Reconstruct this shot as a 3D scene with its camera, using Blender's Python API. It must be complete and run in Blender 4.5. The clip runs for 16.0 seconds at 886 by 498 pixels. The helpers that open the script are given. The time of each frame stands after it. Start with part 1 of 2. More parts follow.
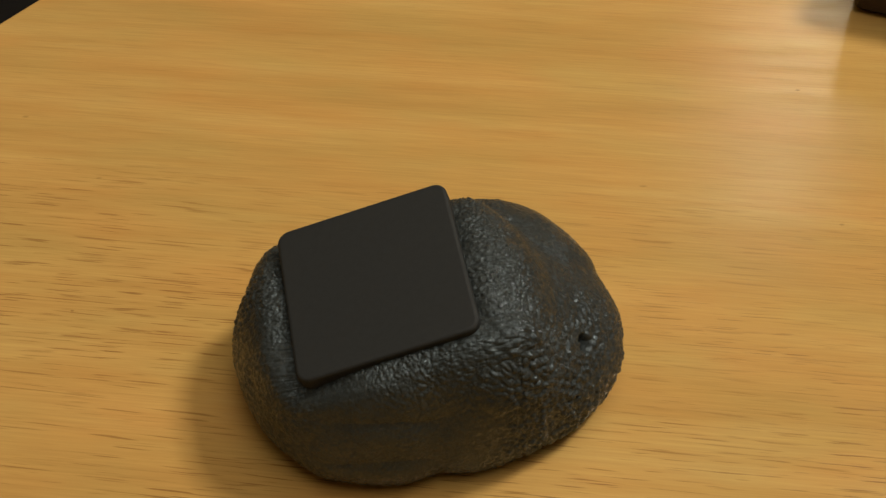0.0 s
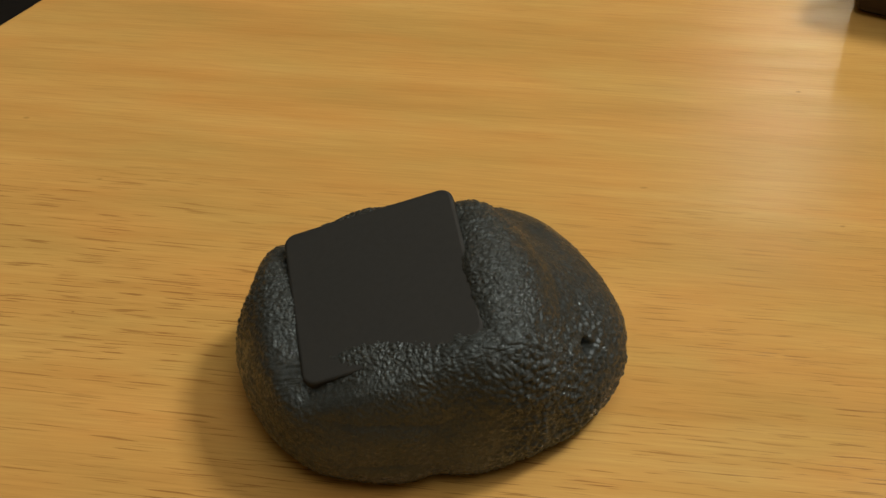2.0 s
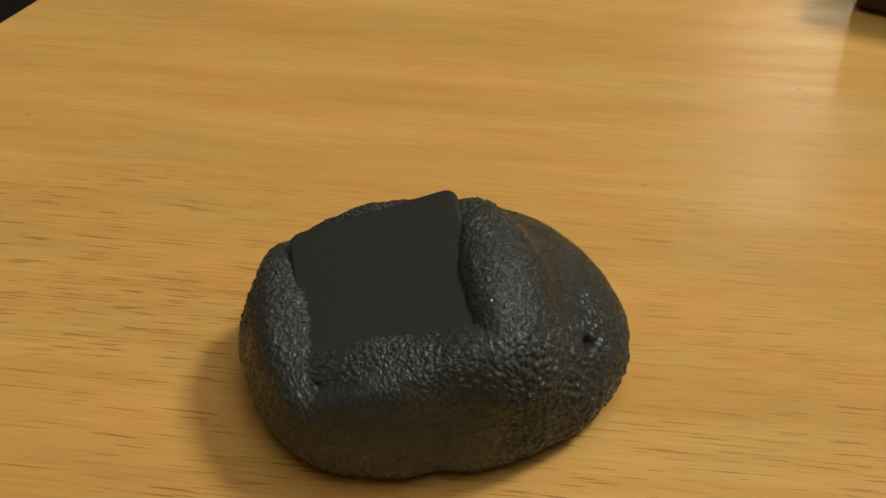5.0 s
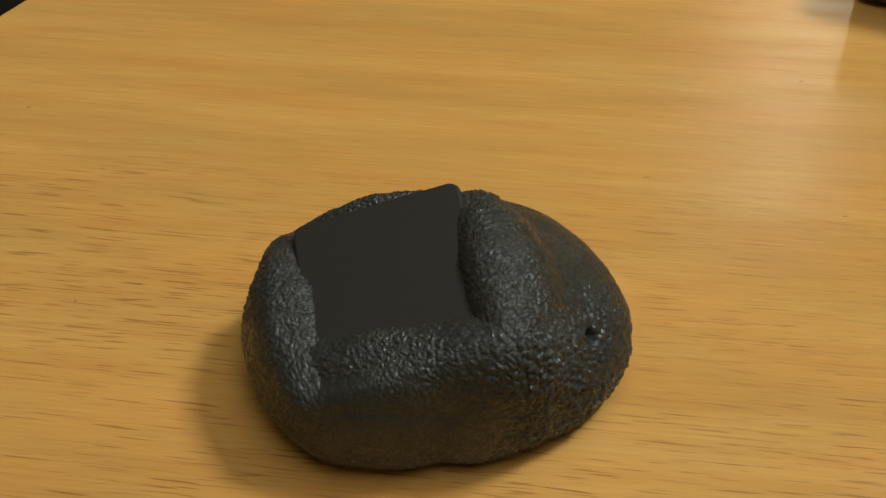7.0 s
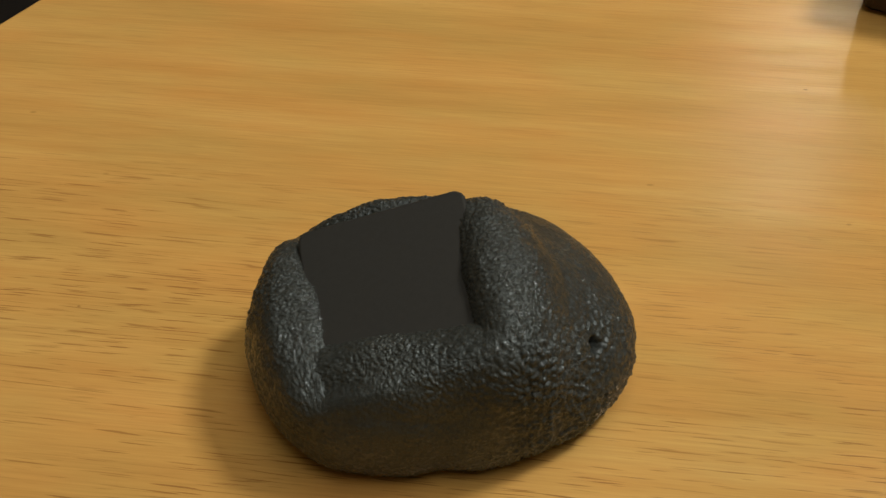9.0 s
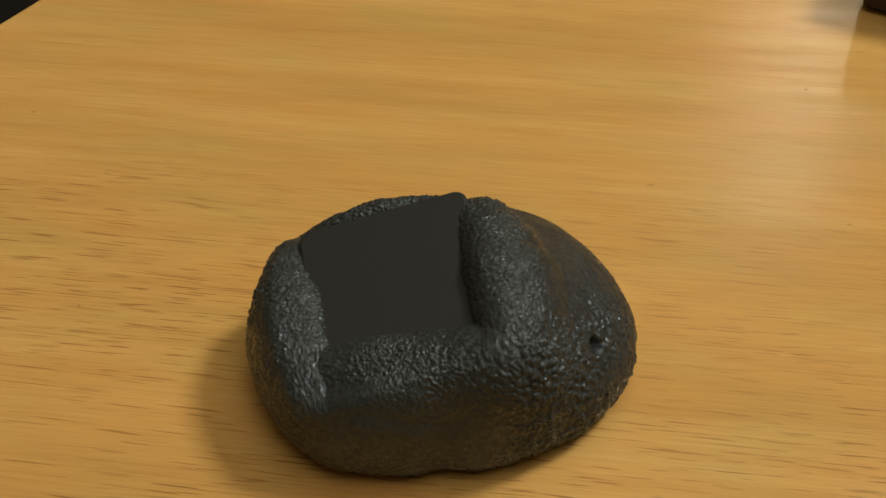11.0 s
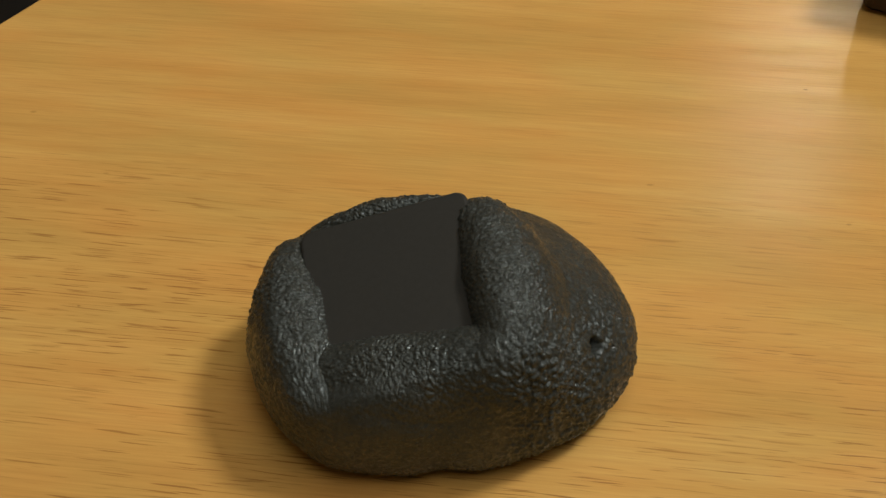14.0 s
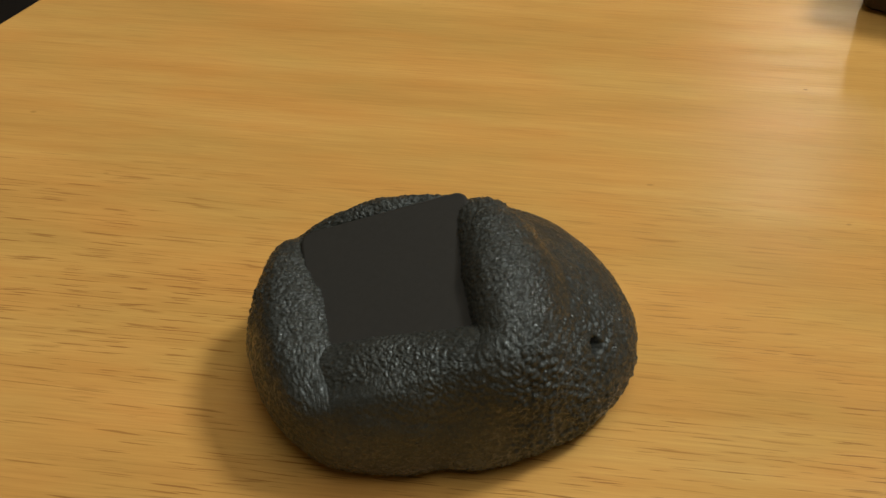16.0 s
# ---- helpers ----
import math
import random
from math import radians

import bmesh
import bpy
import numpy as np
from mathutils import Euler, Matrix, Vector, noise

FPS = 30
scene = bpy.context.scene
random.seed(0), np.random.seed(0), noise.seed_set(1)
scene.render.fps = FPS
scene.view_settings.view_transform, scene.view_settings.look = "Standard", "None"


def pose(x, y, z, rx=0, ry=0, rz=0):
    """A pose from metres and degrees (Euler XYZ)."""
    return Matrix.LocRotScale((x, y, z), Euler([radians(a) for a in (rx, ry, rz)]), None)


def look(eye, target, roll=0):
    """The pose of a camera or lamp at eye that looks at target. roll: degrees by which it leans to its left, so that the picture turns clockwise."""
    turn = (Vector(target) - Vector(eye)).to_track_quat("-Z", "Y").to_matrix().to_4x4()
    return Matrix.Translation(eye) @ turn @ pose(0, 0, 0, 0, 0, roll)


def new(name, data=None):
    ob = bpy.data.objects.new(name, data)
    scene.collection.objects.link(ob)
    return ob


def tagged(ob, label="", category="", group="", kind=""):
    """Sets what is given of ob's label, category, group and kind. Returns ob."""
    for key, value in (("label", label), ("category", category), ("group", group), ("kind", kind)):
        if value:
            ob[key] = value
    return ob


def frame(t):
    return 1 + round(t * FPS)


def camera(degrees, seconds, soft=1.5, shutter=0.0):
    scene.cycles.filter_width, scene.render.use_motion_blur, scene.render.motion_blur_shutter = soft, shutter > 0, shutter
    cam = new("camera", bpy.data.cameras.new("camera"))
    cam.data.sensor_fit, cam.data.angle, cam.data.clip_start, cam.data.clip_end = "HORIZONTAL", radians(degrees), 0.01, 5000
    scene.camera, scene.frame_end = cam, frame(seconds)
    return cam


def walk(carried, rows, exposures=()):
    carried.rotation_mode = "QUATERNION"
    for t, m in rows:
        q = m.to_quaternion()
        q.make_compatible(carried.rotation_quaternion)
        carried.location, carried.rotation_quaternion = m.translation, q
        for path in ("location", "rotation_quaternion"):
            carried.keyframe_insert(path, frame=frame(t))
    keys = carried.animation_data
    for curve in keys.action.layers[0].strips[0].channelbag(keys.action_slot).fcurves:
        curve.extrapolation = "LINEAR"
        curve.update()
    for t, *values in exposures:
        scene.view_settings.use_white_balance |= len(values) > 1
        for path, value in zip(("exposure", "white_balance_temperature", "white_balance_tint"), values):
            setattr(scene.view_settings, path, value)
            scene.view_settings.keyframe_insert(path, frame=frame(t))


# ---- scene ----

# ---------------------------------------------------------------- camera
LENS = 41.0
FOCAL = 784 / math.tan(radians(LENS / 2))
EYE = (0.00168, -0.1099, 0.14119)
cam = camera(LENS, 16.0, soft=1.5)


def held(right, down, roll=0.0):
    """The hand-held camera, turned a little from its first pose: shifts over the focal length, and degrees of roll."""
    down -= 706 * radians(roll)
    return pose(*EYE, 45, 0, 0) @ pose(0, 0, 0, math.degrees(down / FOCAL), math.degrees(right / FOCAL), roll)


SHAKE = [
    (0.0, 0, 0, 0), (0.1, 0, 16, 0), (0.2, 0, 37, 0), (0.3, 0, 37, 0), (0.4, 0, 32, 0), (0.5, 5, -45, 0.05),
    (0.6, 4, -43, 0.05), (0.7, 4, -14, 0.05), (0.8, 4, -1, 0.05), (1.0, 1, -1, 0.05), (1.1, 1, 5, 0.05), (1.2, 1, 17, 0.05),
    (1.3, 2, 23, 0.05), (1.5, 3, -14, 0.05), (1.7, 2, 11, 0.05), (2.0, 1, 3, 0.05), (2.2, 1, 9, 0.05), (2.5, 0, -12, 0.05),
    (2.7, 1, -2, 0.05), (3.0, 1, -1, 0.08), (3.5, 3, 2, 0.08), (4.0, 3, 0, 0.08), (4.2, 3, 0, 0.08), (5.2, 2, -2, 0.08),
    (6.3, 2, -6, 0.08), (6.5, 1, -4, 0.08), (7.0, 5, -15, 0.08), (7.5, 3, -4, 0.08), (8.0, 5, 6, 0.12), (8.5, 5, -6, 0.3),
    (9.0, 11, 0, 0.34), (9.2, 11, 0, 0.34), (10.3, 11, 0, 0.35), (11.3, 11.5, 0, 0.36), (12.0, 11, 0, 0.36), (13.0, 11, 0, 0.36),
    (16.0, 11, 0, 0.36)]
walk(cam, [(t, held(a, b, c)) for t, a, b, c in SHAKE],
     [(0.0, 0.0), (3.0, 0.03), (8.0, 0.01), (11.5, 0.0), (12.0, -0.10), (12.5, -0.06), (13.0, 0.0), (16.0, 0.03)])

# ---------------------------------------------------------------- light
world = bpy.data.worlds.new("room_air")
scene.world = world
world.use_nodes = True
world.node_tree.nodes["Background"].inputs[0].default_value = (1.0, 0.82, 0.62, 1)
world.node_tree.nodes["Background"].inputs[1].default_value = 0.02
scene.view_settings.exposure = 0.0


def area(name, eye, target, w, h, watts, colour):
    data = bpy.data.lights.new(name, "AREA")
    data.shape, data.size, data.size_y, data.energy, data.color = "RECTANGLE", w, h, watts, colour
    ob = new(name, data)
    ob.matrix_world = look(eye, target)
    return ob


area("room_lamp", (0.68, 0.30, 1.08), (0, 0, 0), 0.22, 0.22, 9.4, (1.0, 0.93, 0.82))
area("window_light", (0.655, 1.80, 1.27), (0.30, 0.0, 0.2), 0.24, 0.58, 1.1, (1.0, 0.91, 0.66))
area("window_gap", (0.715, 1.79, 1.27), (0.30, 0.0, 0.2), 0.10, 0.58, 0.75, (1.0, 0.93, 0.74))
# unseen soft fill, added overhead to lift the shaded sides; no real fixture
area("overhead_fill", (0.18, -0.06, 1.8), (0, 0, 0), 1.4, 1.4, 15.2, (1.0, 0.93, 0.79))



# ---------------------------------------------------------------- materials
class Nodes:
    """Short hand for one procedural material."""

    def __init__(self, name):
        self.mat = bpy.data.materials.new(name)
        self.mat.use_nodes = True
        self.tree = self.mat.node_tree
        self.bsdf = self.tree.nodes["Principled BSDF"]

    def add(self, kind, links=None, **values):
        n = self.tree.nodes.new(kind)
        for key, value in values.items():
            setattr(n, key, value)
        for key, value in (links or {}).items():
            self.put(n.inputs[key], value)
        return n

    def put(self, socket, value):
        if isinstance(value, bpy.types.NodeSocket):
            self.tree.links.new(value, socket)
        else:
            socket.default_value = value

    def coords(self, scale=(1, 1, 1), turn=0.0):
        tc = self.add("ShaderNodeTexCoord")
        m = self.add("ShaderNodeMapping", {"Vector": tc.outputs["Object"], "Rotation": (0, 0, radians(turn))})
        m2 = self.add("ShaderNodeMapping", {"Vector": m.outputs[0], "Scale": scale})
        return m2.outputs[0]

    def speck(self, x, y, rx, ry):
        """Coordinates round a small mark at x, y, one unit at its rim, a little ragged."""
        tc = self.add("ShaderNodeTexCoord").outputs["Object"]
        m = self.add("ShaderNodeMapping", {"Vector": tc, "Location": (-x, -y, 0)})
        n = self.add("ShaderNodeMapping", {"Vector": m.outputs[0], "Scale": (1 / rx, 1 / ry, 0)})
        return n.outputs[0]

    def noise(self, vector, scale=1.0, detail=2.0, rough=0.5):
        return self.add("ShaderNodeTexNoise", {"Vector": vector, "Scale": scale, "Detail": detail, "Roughness": rough}).outputs[0]

    def ramp(self, fac, *stops):
        n = self.add("ShaderNodeValToRGB", {"Fac": fac})
        els = n.color_ramp.elements
        while len(els) < len(stops):
            els.new(0.5)
        for el, (at, c) in zip(els, stops):
            el.position = at
            el.color = (*c, 1) if isinstance(c, tuple) else (c, c, c, 1)
        return n.outputs[0]

    def mix(self, fac, a, b, how="MIX"):
        n = self.add("ShaderNodeMix", data_type="RGBA", blend_type=how)
        self.put(n.inputs[0], fac)
        for socket, value in ((n.inputs[6], a), (n.inputs[7], b)):
            self.put(socket, (*value, 1) if isinstance(value, tuple) else value)
        return n.outputs[2]

    def maths(self, how, a, b=0.5):
        n = self.add("ShaderNodeMath", operation=how)
        self.put(n.inputs[0], a)
        self.put(n.inputs[1], b)
        return n.outputs[0]

    def bump(self, height, distance, strength=1.0, normal=None):
        n = self.add("ShaderNodeBump", {"Height": height, "Distance": distance, "Strength": strength})
        if normal is not None:
            self.put(n.inputs["Normal"], normal)
        return n.outputs[0]

    def done(self, **values):
        for key, value in values.items():
            key = key.replace("_", " ")
            if isinstance(value, tuple):
                value = (*value, 1)
            self.put(self.bsdf.inputs[key], value)
        return self.mat


# small dark marks in the veneer: place, half lengths, strength
SPECKS = [(-0.0577, 0.0173, 0.00035, 0.00022, 0.55), (0.0703, 0.0372, 0.0006, 0.0003, 0.4), (-0.06, 0.0493, 0.0007, 0.0003, 0.3), (0.0373, 0.0471, 0.0009, 0.0003, 0.35), (-0.0775, 0.0668, 0.0008, 0.0004, 0.35), (0.0707, 0.075, 0.0006, 0.0003, 0.6)]


def wood_material():
    m = Nodes("oak_veneer")
    turn = 6.0
    bend = m.noise(m.coords((6, 9, 1), turn), 1, 1)
    wide = m.noise(m.coords((7, 60, 1), turn), 1, 3, 0.55)
    band = m.noise(m.coords((14, 260, 1), turn), 1, 4, 0.6)
    fibre = m.noise(m.coords((65, 2600, 1), turn), 1, 3, 0.65)
    dash = m.noise(m.coords((105, 2900, 1), turn), 1, 1, 0.45)
    dash_big = m.noise(m.coords((75, 1900, 1), turn + 1.5), 1, 1, 0.4)
    patch = m.noise(m.coords((22, 45, 1), turn), 1, 2)
    tone = m.ramp(wide, (0.3, (0.50, 0.285, 0.080)), (0.5, (0.56, 0.325, 0.094)), (0.72, (0.62, 0.375, 0.118)))
    tone = m.mix(0.45, tone, m.ramp(band, (0.32, (0.45, 0.42, 0.38)), (0.5, (0.5, 0.5, 0.5)), (0.7, (0.56, 0.57, 0.58))), "OVERLAY")
    tone = m.mix(0.4, tone, m.ramp(fibre, (0.3, 0.38), (0.7, 0.62)), "OVERLAY")
    hue = m.ramp(m.noise(m.coords((30, 70, 1), turn), 1, 2), (0.35, (0.56, 0.49, 0.45)), (0.65, (0.47, 0.525, 0.52)))
    tone = m.mix(0.5, tone, hue, "OVERLAY")
    pores = m.maths("MULTIPLY", m.ramp(dash, (0.62, 0.0), (0.69, 1.0)), m.ramp(patch, (0.4, 0.15), (0.6, 1.0)))
    pores_big = m.maths("MULTIPLY", m.ramp(dash_big, (0.64, 0.0), (0.70, 1.0)), m.ramp(bend, (0.40, 0.4), (0.6, 1.0)))
    # the veneer is closer grained on its far strip
    across = m.add("ShaderNodeSeparateXYZ", {0: m.coords((1, 1, 1), turn)}).outputs[1]
    strip = m.ramp(m.maths("MULTIPLY", across, 10.0), (0.40, 1.0), (0.50, 0.22))
    every = m.maths("MULTIPLY", m.maths("MAXIMUM", pores, pores_big), strip)
    tone = m.mix(m.maths("MULTIPLY", every, 0.78), tone, (0.25, 0.11, 0.03))
    for x, y, rx, ry, k in SPECKS:
        spot = m.add("ShaderNodeVectorMath", {0: m.speck(x, y, rx, ry)}, operation="LENGTH").outputs["Value"]
        tone = m.mix(m.ramp(spot, (0.4, k), (1.0, 0.0)), tone, (0.16, 0.07, 0.02))
    rough = m.ramp(m.noise(m.coords((30, 300, 1), turn), 1, 3), (0.3, 0.17), (0.7, 0.27))
    height = m.maths("SUBTRACT", m.maths("MULTIPLY", fibre, 0.4), every)
    return m.done(Base_Color=tone, Roughness=rough, Specular_IOR_Level=0.32, Normal=m.bump(height, 0.00002, 0.4))


def putty_material():
    m = Nodes("magnetic_putty")
    v = m.coords()
    wide = m.noise(v, 90, 3, 0.55)
    warp = m.add("ShaderNodeVectorMath", {0: v, 1: m.add("ShaderNodeTexNoise", {"Vector": v, "Scale": 700.0, "Detail": 1.0}).outputs[1]}, operation="MULTIPLY_ADD")
    m.put(warp.inputs[1], (1, 1, 1))
    shift = m.add("ShaderNodeVectorMath", {0: m.add("ShaderNodeTexNoise", {"Vector": v, "Scale": 700.0, "Detail": 1.0}).outputs[1]}, operation="SCALE")
    m.put(shift.inputs["Scale"], 0.0008)
    m.put(warp.inputs[0], v)
    m.put(warp.inputs[2], shift.outputs[0])
    bent = warp.outputs[0]

    def domes(scale):
        cell = m.add("ShaderNodeTexVoronoi", {"Vector": bent, "Scale": scale, "Smoothness": 0.35}, feature="SMOOTH_F1")
        return m.maths("SUBTRACT", 1.0, m.maths("MULTIPLY", cell.outputs["Distance"], cell.outputs["Distance"]))
    coarse, fine = domes(1150), domes(2100)
    grain = m.noise(v, 4200, 2, 0.6)
    where = m.ramp(wide, (0.36, 0.35), (0.60, 1.0))
    tone = m.ramp(wide, (0.3, (0.022, 0.0244, 0.0226)), (0.7, (0.037, 0.0407, 0.0381)))
    flecks = m.ramp(m.noise(v, 3000, 1), (0.68, 0.0), (0.75, 1.0))
    tone = m.mix(m.maths("MULTIPLY", flecks, 0.45), tone, (0.10, 0.105, 0.10))
    pits = m.ramp(m.noise(v, 1100, 1), (0.70, 0.0), (0.75, 1.0))
    lumps = m.maths("ADD", m.maths("MULTIPLY", coarse, 1.0), m.maths("MULTIPLY", fine, 0.35))
    lumps = m.maths("MULTIPLY", lumps, where)
    height = m.maths("SUBTRACT", m.maths("ADD", lumps, m.maths("MULTIPLY", grain, 0.12)), m.maths("MULTIPLY", pits, 0.6))
    wet = m.maths("MULTIPLY", m.ramp(m.noise(v, 1300, 2), (0.40, 0.0), (0.54, 1.0)), m.ramp(where, (0.35, 0.5), (0.9, 1.0)))
    rough = m.maths("ADD", m.ramp(wet, (0.0, 0.40), (1.0, 0.02)), m.ramp(m.noise(v, 300, 3), (0.3, 0.05), (0.7, 0.10)))
    return m.done(Base_Color=tone, Roughness=rough, Specular_IOR_Level=0.5, Specular_Tint=(0.76, 0.92, 1.0), Normal=m.bump(height, 0.00007, 1.0))


def plain_material(name, colour, rough, scale, spread=0.15, metal=0.0, bump=0.0):
    m = Nodes(name)
    v = m.coords()
    n = m.noise(v, scale, 4, 0.6)
    lo, hi = (tuple(c * k for c in colour) for k in (1 - spread, 1 + spread))
    extra = {"Normal": m.bump(m.noise(v, scale * 6, 3), bump, 0.6)} if bump else {}
    return m.done(Base_Color=m.ramp(n, (0.3, lo), (0.7, hi)), Roughness=m.ramp(n, (0.3, rough * 0.9), (0.7, min(1, rough * 1.1))),
                  Metallic=metal, **extra)


WOOD = wood_material()
PUTTY = putty_material()
MAGNET = plain_material("matt_black_coating", (0.0105, 0.0112, 0.0098), 0.72, 900, 0.12, 0.0, 0.00001)
WALL = plain_material("cream_wall_paint", (0.62, 0.52, 0.38), 0.85, 3, 0.06)
CEILING = plain_material("white_ceiling_paint", (0.75, 0.72, 0.66), 0.9, 3, 0.04)
FLOOR = plain_material("dark_carpet", (0.012, 0.010, 0.009), 0.95, 40, 0.3)
DARK = plain_material("dark_stained_wood", (0.035, 0.014, 0.008), 0.35, 60, 0.3)
METAL = plain_material("black_metal", (0.03, 0.03, 0.03), 0.4, 60, 0.1, 0.8)


# ---------------------------------------------------------------- mesh helpers
def part(name, bm, material, parent=None, label=""):
    me = bpy.data.meshes.new(name)
    bm.to_mesh(me)
    bm.free()
    me.materials.append(material)
    ob = new(name, me)
    ob.parent = parent
    return tagged(ob, label) if label else ob


def box(w, d, h, at=(0, 0, 0), bevel=0.0, segments=2):
    bm = bmesh.new()
    bmesh.ops.create_cube(bm, size=1, matrix=Matrix.Translation(at) @ Matrix.Diagonal((w, d, h, 1)))
    if bevel:
        bmesh.ops.bevel(bm, geom=bm.edges[:], offset=bevel, segments=segments, profile=0.5, affect="EDGES")
    return bm


def grid_mesh(name, pts, material, parent=None, label="", wrap=True):
    """A smooth sheet from an array of rows x columns x 3, closed along the columns."""
    rows, cols = pts.shape[:2]
    i = np.arange(rows * cols).reshape(rows, cols)
    j = np.roll(i, -1, 1) if wrap else i[:, 1:]
    k = i if wrap else i[:, :-1]
    quads = np.stack([k[:-1], j[:-1], j[1:], k[1:]], -1).reshape(-1, 4)
    me = bpy.data.meshes.new(name)
    me.vertices.add(rows * cols)
    me.vertices.foreach_set("co", pts.reshape(-1).astype(np.float32))
    me.loops.add(quads.size)
    me.loops.foreach_set("vertex_index", quads.reshape(-1).astype(np.int32))
    me.polygons.add(len(quads))
    me.polygons.foreach_set("loop_start", np.arange(0, quads.size, 4, dtype=np.int32))
    me.polygons.foreach_set("use_smooth", np.ones(len(quads), dtype=bool))
    me.update(calc_edges=True)
    me.materials.append(material)
    ob = new(name, me)
    ob.parent = parent
    return tagged(ob, label) if label else ob


def lattice(p, seed):
    """Smooth value noise in -1..1 at points p, one cell a unit."""
    f = np.floor(p).astype(np.int64)
    t = p - f
    t = t * t * t * (t * (6 * t - 15) + 10)
    total = 0
    for dx in (0, 1):
        for dy in (0, 1):
            for dz in (0, 1):
                h = (f[..., 0] + dx) * 374761393 + (f[..., 1] + dy) * 668265263 + (f[..., 2] + dz) * 2147483647 + seed * 1274126177
                h = (h ^ (h >> 13)) * 1103515245
                h = (h ^ (h >> 16)) & 0xFFFF
                w = (t[..., 0] if dx else 1 - t[..., 0]) * (t[..., 1] if dy else 1 - t[..., 1]) * (t[..., 2] if dz else 1 - t[..., 2])
                total = total + w * (h / 32767.5 - 1)
    return total


def smooth(a, lo, hi):
    t = np.clip((a - lo) / (np.asarray(hi) - lo), 0, 1)
    return t * t * (3 - 2 * t)


def outward(pts, wrap=True):
    """Unit normals of a grid of points."""
    if wrap:
        du = np.roll(pts, -1, 1) - np.roll(pts, 1, 1)
    else:
        du = np.gradient(pts, axis=1)
    dv = np.gradient(pts, axis=0)
    n = np.cross(du, dv)
    return n / (np.linalg.norm(n, axis=-1, keepdims=True) + 1e-15)


# ---------------------------------------------------------------- room and table
def room():
    t = 0.1
    f = part("floor", box(4.4, 4.4, t, (0, 0, -0.75 - t / 2)), FLOOR)
    tagged(f, "dark carpeted floor below the table", "floor", kind="structure")
    c = part("ceiling", box(4.4, 4.4, t, (0, 0, 1.85 + t / 2)), CEILING)
    tagged(c, "plain white painted ceiling", "ceiling", kind="structure")
    for name, w, d, x, y in (("wall_north", 4.4, t, 0, 2.25), ("wall_south", 4.4, t, 0, -2.25), ("wall_east", t, 4.4, 2.25, 0), ("wall_west", t, 4.4, -2.25, 0)):
        w_ob = part(name, box(w, d, 2.6, (x, y, 0.55)), WALL)
        tagged(w_ob, "plain cream painted room wall", "wall", kind="structure")


def table():
    """The left edge of the top runs slantwise past the far left of the view."""
    top = new("table")
    tagged(top, "light oak veneer table with a smooth satin top", "table")
    along = Vector((0.555, 0.832, 0)).normalized()
    side = Vector((along.y, -along.x, 0))
    corner = Vector((-0.0907, 0.0985, 0))
    bm = bmesh.new()
    outline = [corner - along * 0.55, corner - along * 0.55 + side * 1.1, corner + along * 0.45 + side * 1.1, corner + along * 0.45]
    vs = [bm.verts.new((p.x, p.y, 0)) for p in outline]
    face = bm.faces.new(vs)
    bmesh.ops.recalc_face_normals(bm, faces=[face])
    if face.normal.z > 0:
        face.normal_flip()
    out = bmesh.ops.extrude_face_region(bm, geom=[face])
    bmesh.ops.translate(bm, verts=[v for v in out["geom"] if isinstance(v, bmesh.types.BMVert)], vec=(0, 0, -0.026))
    bmesh.ops.recalc_face_normals(bm, faces=bm.faces[:])
    bmesh.ops.bevel(bm, geom=bm.edges[:], offset=0.0012, segments=3, profile=0.5, affect="EDGES")
    part("tabletop", bm, WOOD, top)
    for a, b in ((-0.48, 0.08), (-0.48, 1.02), (0.38, 0.08), (0.38, 1.02)):
        p = corner + along * a + side * b
        part("leg", box(0.05, 0.05, 0.724, (p.x, p.y, -0.388), 0.003), METAL, top)


# ---------------------------------------------------------------- magnet
FACE_START = ((-0.00788, 0.00151, 0.02414), (0.15957, -0.26740, 0.17494))
FACE_END = ((-0.00603, 0.00363, 0.02025), (0.19804, -0.24008, 0.15035))
# how far the putty has crept at each second
CREEP = [(0.0, 0.0), (0.5, 0.12), (1.0, 0.22), (1.5, 0.30), (2.0, 0.36), (3.0, 0.47), (4.0, 0.55), (5.2, 0.63), (6.5, 0.70), (8.0, 0.78), (10.0, 0.86), (12.0, 0.92), (14.0, 0.97), (16.0, 1.0)]


def face_pose(s):
    at = [a + (b - a) * s for a, b in zip(FACE_START[0], FACE_END[0])]
    turn = Vector([a + (b - a) * s for a, b in zip(FACE_START[1], FACE_END[1])])
    return Matrix.Translation(at) @ Matrix.Rotation(turn.length, 4, turn.normalized())


def magnet():
    """A flat block whose upper face lies in its own z = 0."""
    bm = box(0.0254, 0.0254, 0.0125, (0, 0, -0.00625))
    upright = [e for e in bm.edges if abs(e.verts[0].co.z - e.verts[1].co.z) > 0.005]
    bmesh.ops.bevel(bm, geom=upright, offset=0.0019, segments=8, profile=0.5, affect="EDGES")
    rim = [e for e in bm.edges if abs(e.verts[0].co.z - e.verts[1].co.z) < 1e-6 and e.calc_face_angle(0) > 1.0]
    bmesh.ops.bevel(bm, geom=rim, offset=0.0005, segments=3, profile=0.5, affect="EDGES")
    for f in bm.faces:
        f.smooth = False
    ob = part("magnet_block", bm, MAGNET)
    return tagged(ob, "matt black square magnet sinking into dark putty", "magnet")


# ---------------------------------------------------------------- putty
SLIDE = (-0.0009, -0.0002)
TURN = 2.5
PIT = (0.0219, -0.0032, 0.0150)
HEART = np.array((-1.0, 4.0, 3.0))
LAST = face_pose(1.0)


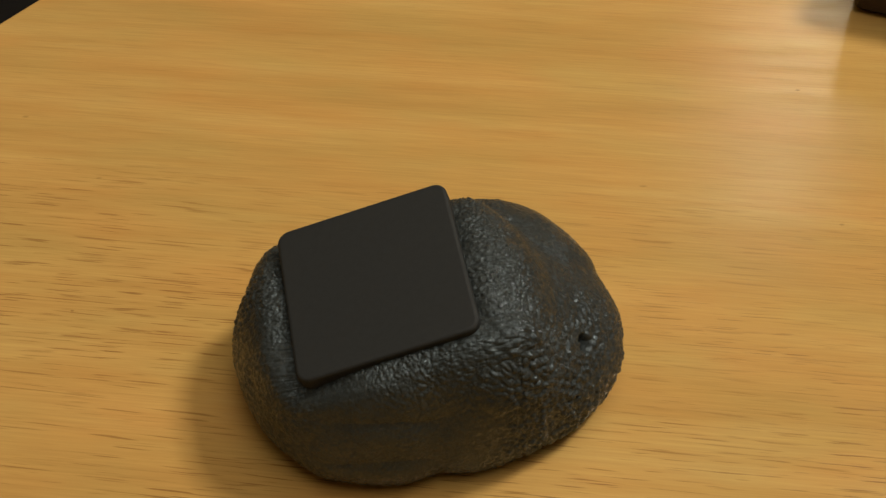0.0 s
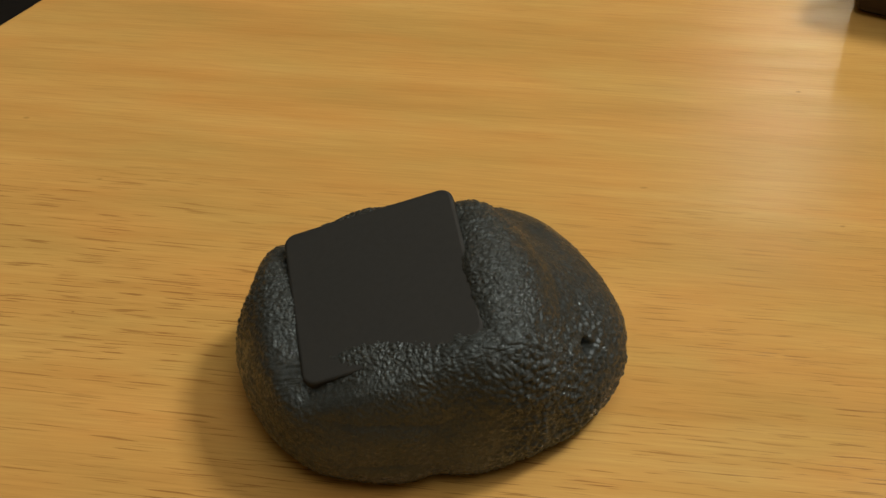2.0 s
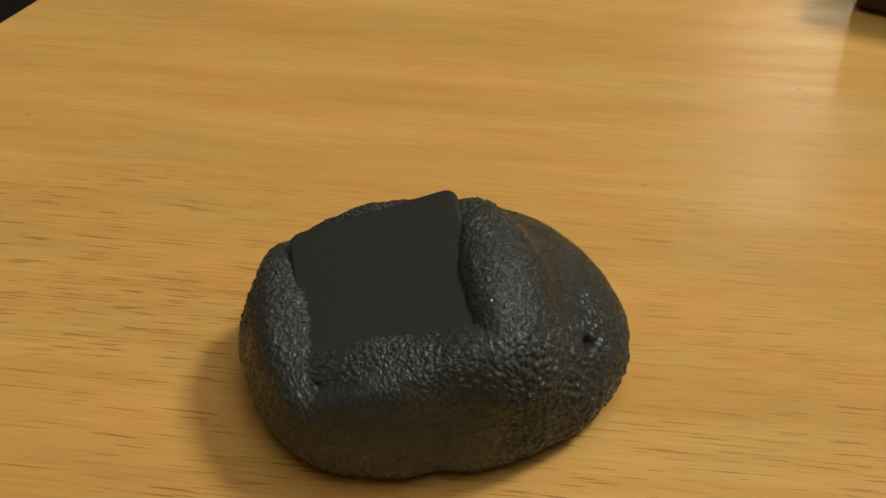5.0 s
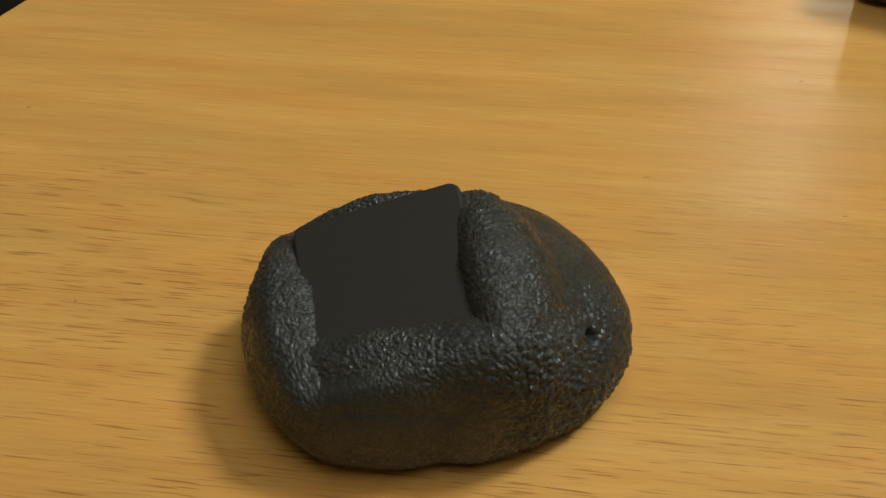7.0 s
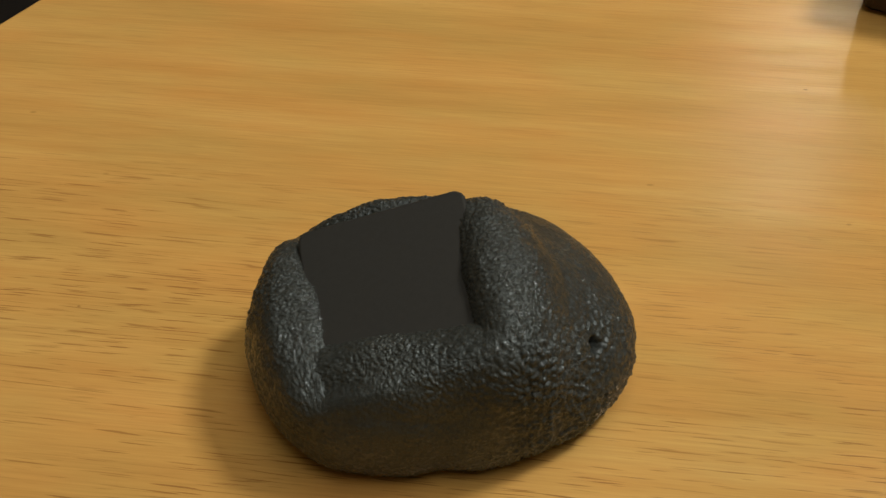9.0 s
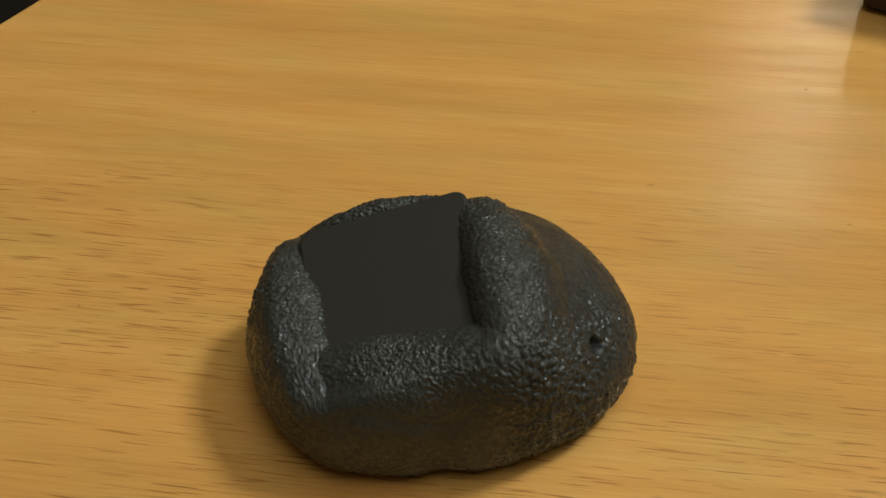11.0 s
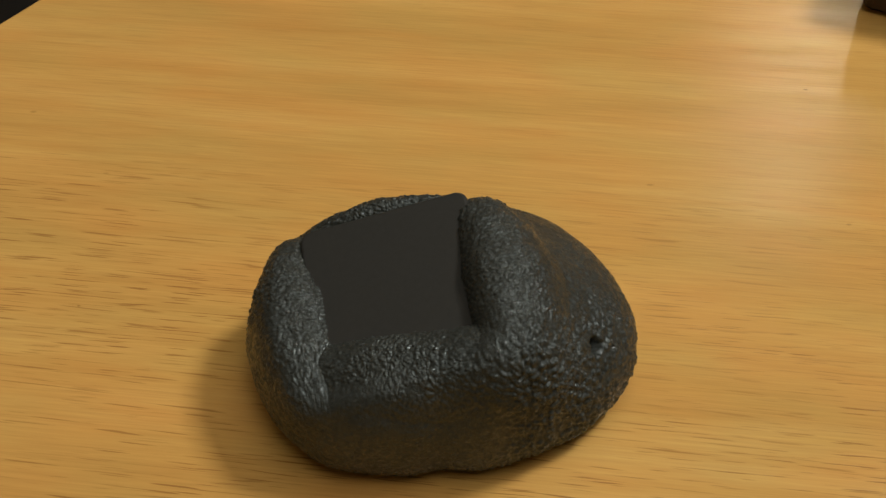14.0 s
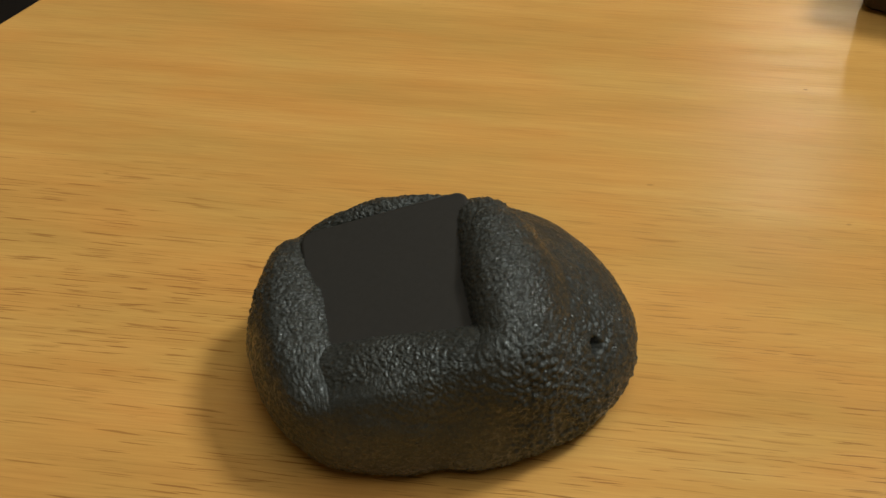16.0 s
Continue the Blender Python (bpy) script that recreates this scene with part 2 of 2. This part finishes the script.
def plan(a, late):
    """Half breadth of the lump seen from above, in millimetres; late: 0 at the start, 1 at the end."""
    def swell(at, wide):
        return np.exp(-(((np.degrees(a) - at + 180) % 360 - 180) / wide) ** 2)
    r = 25.1 + 4.1 * np.cos(2 * a) + 0.3 * np.sin(2 * a) + 0.9 * np.cos(a) - 0.1 * np.sin(a) + 0.5 * np.sin(3 * a)
    r = r - 0.7 * swell(272, 9) + 2.2 * swell(230, 24) - 0.9 * swell(326, 20) - 0.9 * swell(6, 25) + 1.6 * swell(62, 20) - 0.7 * swell(26, 18)
    return r - (1 - late) * (1.6 * swell(305, 26) - 0.9 * swell(256, 20) - 2.4 * swell(50, 26)) - 0.5 * late * swell(250, 25)


def in_face(p, m):
    """Points, in millimetres, in the space of the magnet's face at the pose m."""
    m = np.array(m)
    return (p - m[:3, 3] * 1000) @ m[:3, :3]


def soft_min(a, b, k):
    h = np.clip(0.5 + 0.5 * (b - a) / k, 0, 1)
    return b + (a - b) * h - k * h * (1 - h)


def dome(p, late):
    """The plain pebble: how far points lie outside it."""
    x, y, z = p[..., 0] - 0.3, p[..., 1] - 5.0, p[..., 2]
    a, r = np.arctan2(y, x), np.hypot(x, y)
    wide = plan(a, late)
    # the flank is widest low down, and slopes more gently to the right and to the back
    slope = smooth(np.cos(a - 0.45), -0.3, 0.9)
    high = np.where(z > 7, (z - 7) / (17.5 - 1.4 * slope), (7 - z) / 12.0)
    power = np.where(z > 7, 2.5 - 0.55 * slope, 2.4)
    q = ((r / wide) ** power + np.abs(high) ** power) ** (1 / power)
    return (q - 1) * 19


def roll(q, path, radii):
    """Distance to a roll that follows a bent path of three points, its radius changing on the way."""
    best = None
    pts = []
    a, b, c = (np.array(v, float) for v in path)
    for s in np.linspace(0, 1, 7):
        pts.append((1 - s) ** 2 * a + 2 * s * (1 - s) * (2 * b - (a + c) / 2) + s ** 2 * c)
    wide = np.interp(np.linspace(0, 1, 7), (0, 0.5, 1), radii)
    for i in range(6):
        e = pts[i + 1] - pts[i]
        h = np.clip(((q - pts[i]) @ e) / (e @ e), 0, 1)
        d = np.linalg.norm(q - pts[i] - h[..., None] * e, axis=-1) - (wide[i] + (wide[i + 1] - wide[i]) * h)
        best = d if best is None else np.minimum(best, d)
    return best


RIGHT = ([(14.2, -14.4, -3.3), (15.5, -2.0, -2.2), (13.8, 7.6, -3.3)], (4.9, 5.4, 3.4))
FRONT = ([(-12.8, -9.8, -3.6), (-1.0, -12.3, -2.8), (14.2, -14.4, -3.1)], (4.6, 4.9, 5.0))
LEFT = ([(-13.4, -11.0, -3.0), (-14.6, 1.0, -2.7), (-14.7, 10.0, -3.3)], (4.5, 4.9, 2.8))
BACK = ([(-11.0, 13.2, -3.0), (0.0, 14.4, -2.4), (9.5, 13.4, -3.2)], (1.5, 2.2, 1.3))


def basin(q):
    """The open hollow that the magnet stands in, with slanting sides."""
    beside = np.maximum(np.abs(q[..., 0]) - 13.4, np.abs(q[..., 1]) - 13.6)
    return (q[..., 2] + 1.5 - 1.3 * beside) / 1.64


def late_shape(p, rolls=(RIGHT, FRONT, LEFT, BACK)):
    q = in_face(p, LAST)
    d = soft_max(dome(p, 0.6), basin(q), 2.5)
    for path in rolls:
        d = soft_min(d, roll(q, *path), 8.0 if path is RIGHT else 2.8)
    return d


def soft_max(a, b, k):
    return -soft_min(-a, -b, k)


def nearest_roll(p):
    q = in_face(p, LAST)
    return np.minimum(np.minimum(roll(q, *RIGHT), roll(q, *FRONT)), np.minimum(roll(q, *LEFT), roll(q, *BACK)))


def body_shape(p):
    """All of the lump but the inner lips of its rolls, which are pieces that creep."""
    lower = 0.3 * (1 - smooth(nearest_roll(p), 1.5, 5.0))
    return soft_max(late_shape(p, (RIGHT, FRONT, LEFT)) + lower, basin(in_face(p, LAST)), 1.0)


def rim_shape(p, path, stout):
    """The stretch of the late shape along one roll, drawn in at its borders."""
    return soft_max(late_shape(p, (path,)), roll(in_face(p, LAST), *path) - stout, 3.0)


def heart_of(path):
    m = np.array(LAST)
    return m[:3, :3] @ (np.mean(path[0], 0) * 0.5 + np.array(path[0][1]) * 0.5) + m[:3, 3] * 1000


def skin(shape, cols, rows, heart=HEART, reach=36.0, axis=(0, 0, 1), sweep=(0, 360)):
    """A closed sheet of points on a shape, seen outwards from its heart; axis: where the sheet's poles lie."""
    wrap = sweep == (0, 360)
    a = np.radians(np.linspace(*sweep, cols, endpoint=not wrap))[None, :]
    e = np.radians(np.linspace(-89.5, 89.5, rows))[:, None]
    up = np.array(axis, float) / np.linalg.norm(axis)
    one = np.cross((0, 1, 0) if abs(up[1]) < 0.8 else (0, 0, 1), up)
    one = one / np.linalg.norm(one)
    two = np.cross(up, one)
    way = (np.cos(e) * np.cos(a))[..., None] * one + (np.cos(e) * np.sin(a))[..., None] * two + (np.sin(e) + 0 * a)[..., None] * up

    def crossing(way):
        ways = way.reshape(-1, 3)
        far = np.full(len(ways), reach)
        live = np.arange(len(ways))
        for step in range(70):
            d = shape(heart + ways[live] * far[live, None])
            live, d = live[d > 0.02], d[d > 0.02]
            if not len(live):
                break
            far[live] = np.maximum(far[live] - np.clip(d * 0.5, 0.06, 3), 0.5)
        return far.reshape(way.shape[:-1])
    thin = 3
    coarse = crossing(way[::thin, ::thin])
    ri, ci = np.arange(rows) / thin, np.arange(cols) / thin
    n_r, n_c = coarse.shape
    coarse = np.concatenate([coarse, coarse[:, :1] if wrap else coarse[:, -1:]], 1)
    i, j = np.minimum(ri.astype(int), n_r - 2), np.minimum(ci.astype(int), coarse.shape[1] - 2)
    fi, fj = np.minimum(ri - i, 1)[:, None], np.minimum(ci - j, 1)[None, :]
    far = (coarse[i][:, j] * (1 - fi) * (1 - fj) + coarse[i + 1][:, j] * fi * (1 - fj) + coarse[i][:, j + 1] * (1 - fi) * fj + coarse[i + 1][:, j + 1] * fi * fj)
    for step in range(2):
        far = np.clip(far - np.clip(shape(heart + way * far[..., None]) * 0.6, -0.3, 0.3), 0.5, reach)
    return (heart + way * far[..., None]) * 0.001


# rolls that rise round the magnet: the path, how much of the lump goes with it, where it starts from, its look
RIMS = ((RIGHT, 4.6, (-0.2, 0.0, 0.2), "broad glossy rolled rim of putty"), (FRONT, 4.6, (0.0, 0.4, 2.0), "long beaded rolled rim of putty"),
        (LEFT, 4.6, (0.9, 0.0, 0.7), "narrow glossy rolled rim of putty"), (BACK, 1.6, (0.0, -0.3, -1.2), "thin rolled rim of putty"))
# bulges of the flank: bearing, half spread, early or late shape, shift at the start and at the end, look
LOBES = ((252, 44, 0.0, (0, 0, 0), (0.5, 1.0, 0), "smooth front bulge of putty"),
         (52, 60, 0.0, (-0.2, 0.3, 1.0), (-1.2, -1.6, -1.0), "speckled rear bulge of putty"))


def lobe_shape(p, bearing, spread, late):
    """The pebble over a stretch of its round, drawn in at its borders."""
    a = np.degrees(np.arctan2(p[..., 1] - 5, p[..., 0])) - bearing
    away = np.abs((a + 180) % 360 - 180)
    shape = np.maximum(dome(p, late), basin(in_face(p, LAST)))
    return shape + 4.0 * smooth(away, spread * 0.45, spread * 1.1) + 3.0 * smooth(p[..., 2], *((5, 15) if bearing > 180 else (16, 26)))


def cells(p, seed):
    """Distance to the nearest of the points strewn one to a cell."""
    f = np.floor(p).astype(np.int64)
    best = np.full(p.shape[:-1], 9.0)
    for dx in (-1, 0, 1):
        for dy in (-1, 0, 1):
            for dz in (-1, 0, 1):
                c = f + np.array([dx, dy, dz])
                h = c[..., 0] * 374761393 + c[..., 1] * 668265263 + c[..., 2] * 2147483647 + seed * 1274126177
                h = (h ^ (h >> 13)) * 1103515245
                h = h ^ (h >> 16)
                spot = np.stack([(h >> k) & 0x3FF for k in (0, 10, 20)], -1) / 1023.0
                best = np.minimum(best, ((c + spot - p) ** 2).sum(-1))
    return np.sqrt(best)


def near(pts, x, y, size):
    return np.exp(-((pts[..., 0] - x) ** 2 + (pts[..., 1] - y) ** 2) / size ** 2)


def relief(pts, wrap=True):
    """Lumps, beaded grain along the rolls and crumbly patches of the putty."""
    normals = outward(pts, wrap)
    big = lattice(pts / 0.0075, 3) * 0.00022 + lattice(pts / 0.0032, 5) * 0.00012
    warped = pts + 0.0003 * np.stack([lattice(pts / 0.0014, k) for k in (31, 32, 33)], -1)
    bead = np.maximum(0, 1 - (cells(warped / 0.00068, 7) / 0.62) ** 2) + 0.5 * np.maximum(0, 1 - (cells(warped / 0.00045, 8) / 0.6) ** 2) + 0.2 * lattice(pts / 0.0009, 15)
    grit = np.maximum(0, 1 - (cells(warped / 0.00095, 19) / 0.6) ** 2) * 1.5
    beaded = 1 - smooth(nearest_roll(pts * 1000), 0.0, 3.5)
    patchy = smooth(lattice(pts / 0.006, 11) + 0.5 * lattice(pts / 0.003, 12), -0.5, 0.5)
    # crumbly flank at the front right, pitted shoulder at the back right, gritty outer flanks
    crumb = near(pts, 0.0195, -0.0085, 0.0060) + 0.8 * near(pts, 0.0125, -0.0125, 0.004) + 0.9 * near(pts, 0.0085, 0.0205, 0.0045) + 0.6 * near(pts, 0.0255, 0.0005, 0.006) + 0.8 * near(pts, -0.0265, 0.006, 0.005)
    grain = bead * 0.00017 * (0.22 + 0.35 * patchy + 0.65 * beaded)
    pits = smooth(cells(warped / 0.0019, 43), 0.0, 0.17) - 1
    right = smooth(pts[..., 0], 0.004, 0.016)
    return pts + normals * (big + (grain + pits * 0.00035 * right + crumb * ((grit - 0.5) * 0.00036 + pits * 0.0004)))[..., None]


def hollow(pts, at, radius, depth):
    """Presses a small round pit into the surface."""
    d = np.linalg.norm(pts - np.array(at), axis=-1)
    way = np.array((0.0, 0.004, 0.006)) - np.array(at)
    way = way / np.linalg.norm(way)
    return pts + (depth * (1 - smooth(d, radius * 0.6, radius)))[..., None] * way


def grounded(pts):
    pts[..., 2] = np.maximum(pts[..., 2], 0.0001)
    return pts


def putty():
    thing = new("putty_lump")
    tagged(thing, "dark grey shiny magnetic putty lump on the table", "putty")
    pts = relief(skin(body_shape, 840, 480))
    pts = hollow(pts, PIT, 0.0015, 0.0032)
    pts = hollow(pts, (0.0088, 0.0188, 0.0190), 0.0013, 0.0025)
    grid_mesh("body", grounded(pts), PUTTY, thing)
    moving = [(thing, (*SLIDE, 0), (0, 0, 0))]
    for path, stout, start, look_of in RIMS:
        along = np.array(LAST)[:3, :3] @ (np.array(path[0][2]) - np.array(path[0][0]))
        pts = skin(lambda p: rim_shape(p, path, stout), 300, 270, heart_of(path), 28.0, along)
        rim = grid_mesh("rim", grounded(relief(pts)), PUTTY, thing, look_of)
        moving.append((rim, tuple(c * 0.001 for c in start), (0, 0, 0)))
    for bearing, spread, late, start, end, look_of in LOBES:
        pts = relief(skin(lambda p: lobe_shape(p, bearing, spread, late), 300, 330, sweep=(bearing - spread * 1.05, bearing + spread * 1.05)), False)
        bulge = grid_mesh("bulge", grounded(hollow(pts, PIT, 0.0015, 0.0032)), PUTTY, thing, look_of, False)
        moving.append((bulge, tuple(c * 0.001 for c in start), tuple(c * 0.001 for c in end)))
    return moving


room()
table()
MAGNET_BLOCK = magnet()
PIECES = putty()


def dark_box():
    ob = part("wooden_box", box(0.09, 0.06, 0.024, (0.045, 0.03, 0.012), 0.0025, 3), DARK)
    ob.matrix_world = pose(0.0872, 0.1018, 0.0002, 0, 0, -24)
    tagged(ob, "dark brown wooden box standing on the table", "box")


dark_box()


# ---------------------------------------------------------------- what moves
def motions():
    walk(MAGNET_BLOCK, [(t, face_pose(s)) for t, s in CREEP])
    for ob, start, end in PIECES:
        turn = TURN if ob.parent is None else 0.0
        walk(ob, [(t, pose(*(a + (b - a) * s for a, b in zip(start, end)), 0, 0, turn * (1 - s))) for t, s in CREEP])


motions()
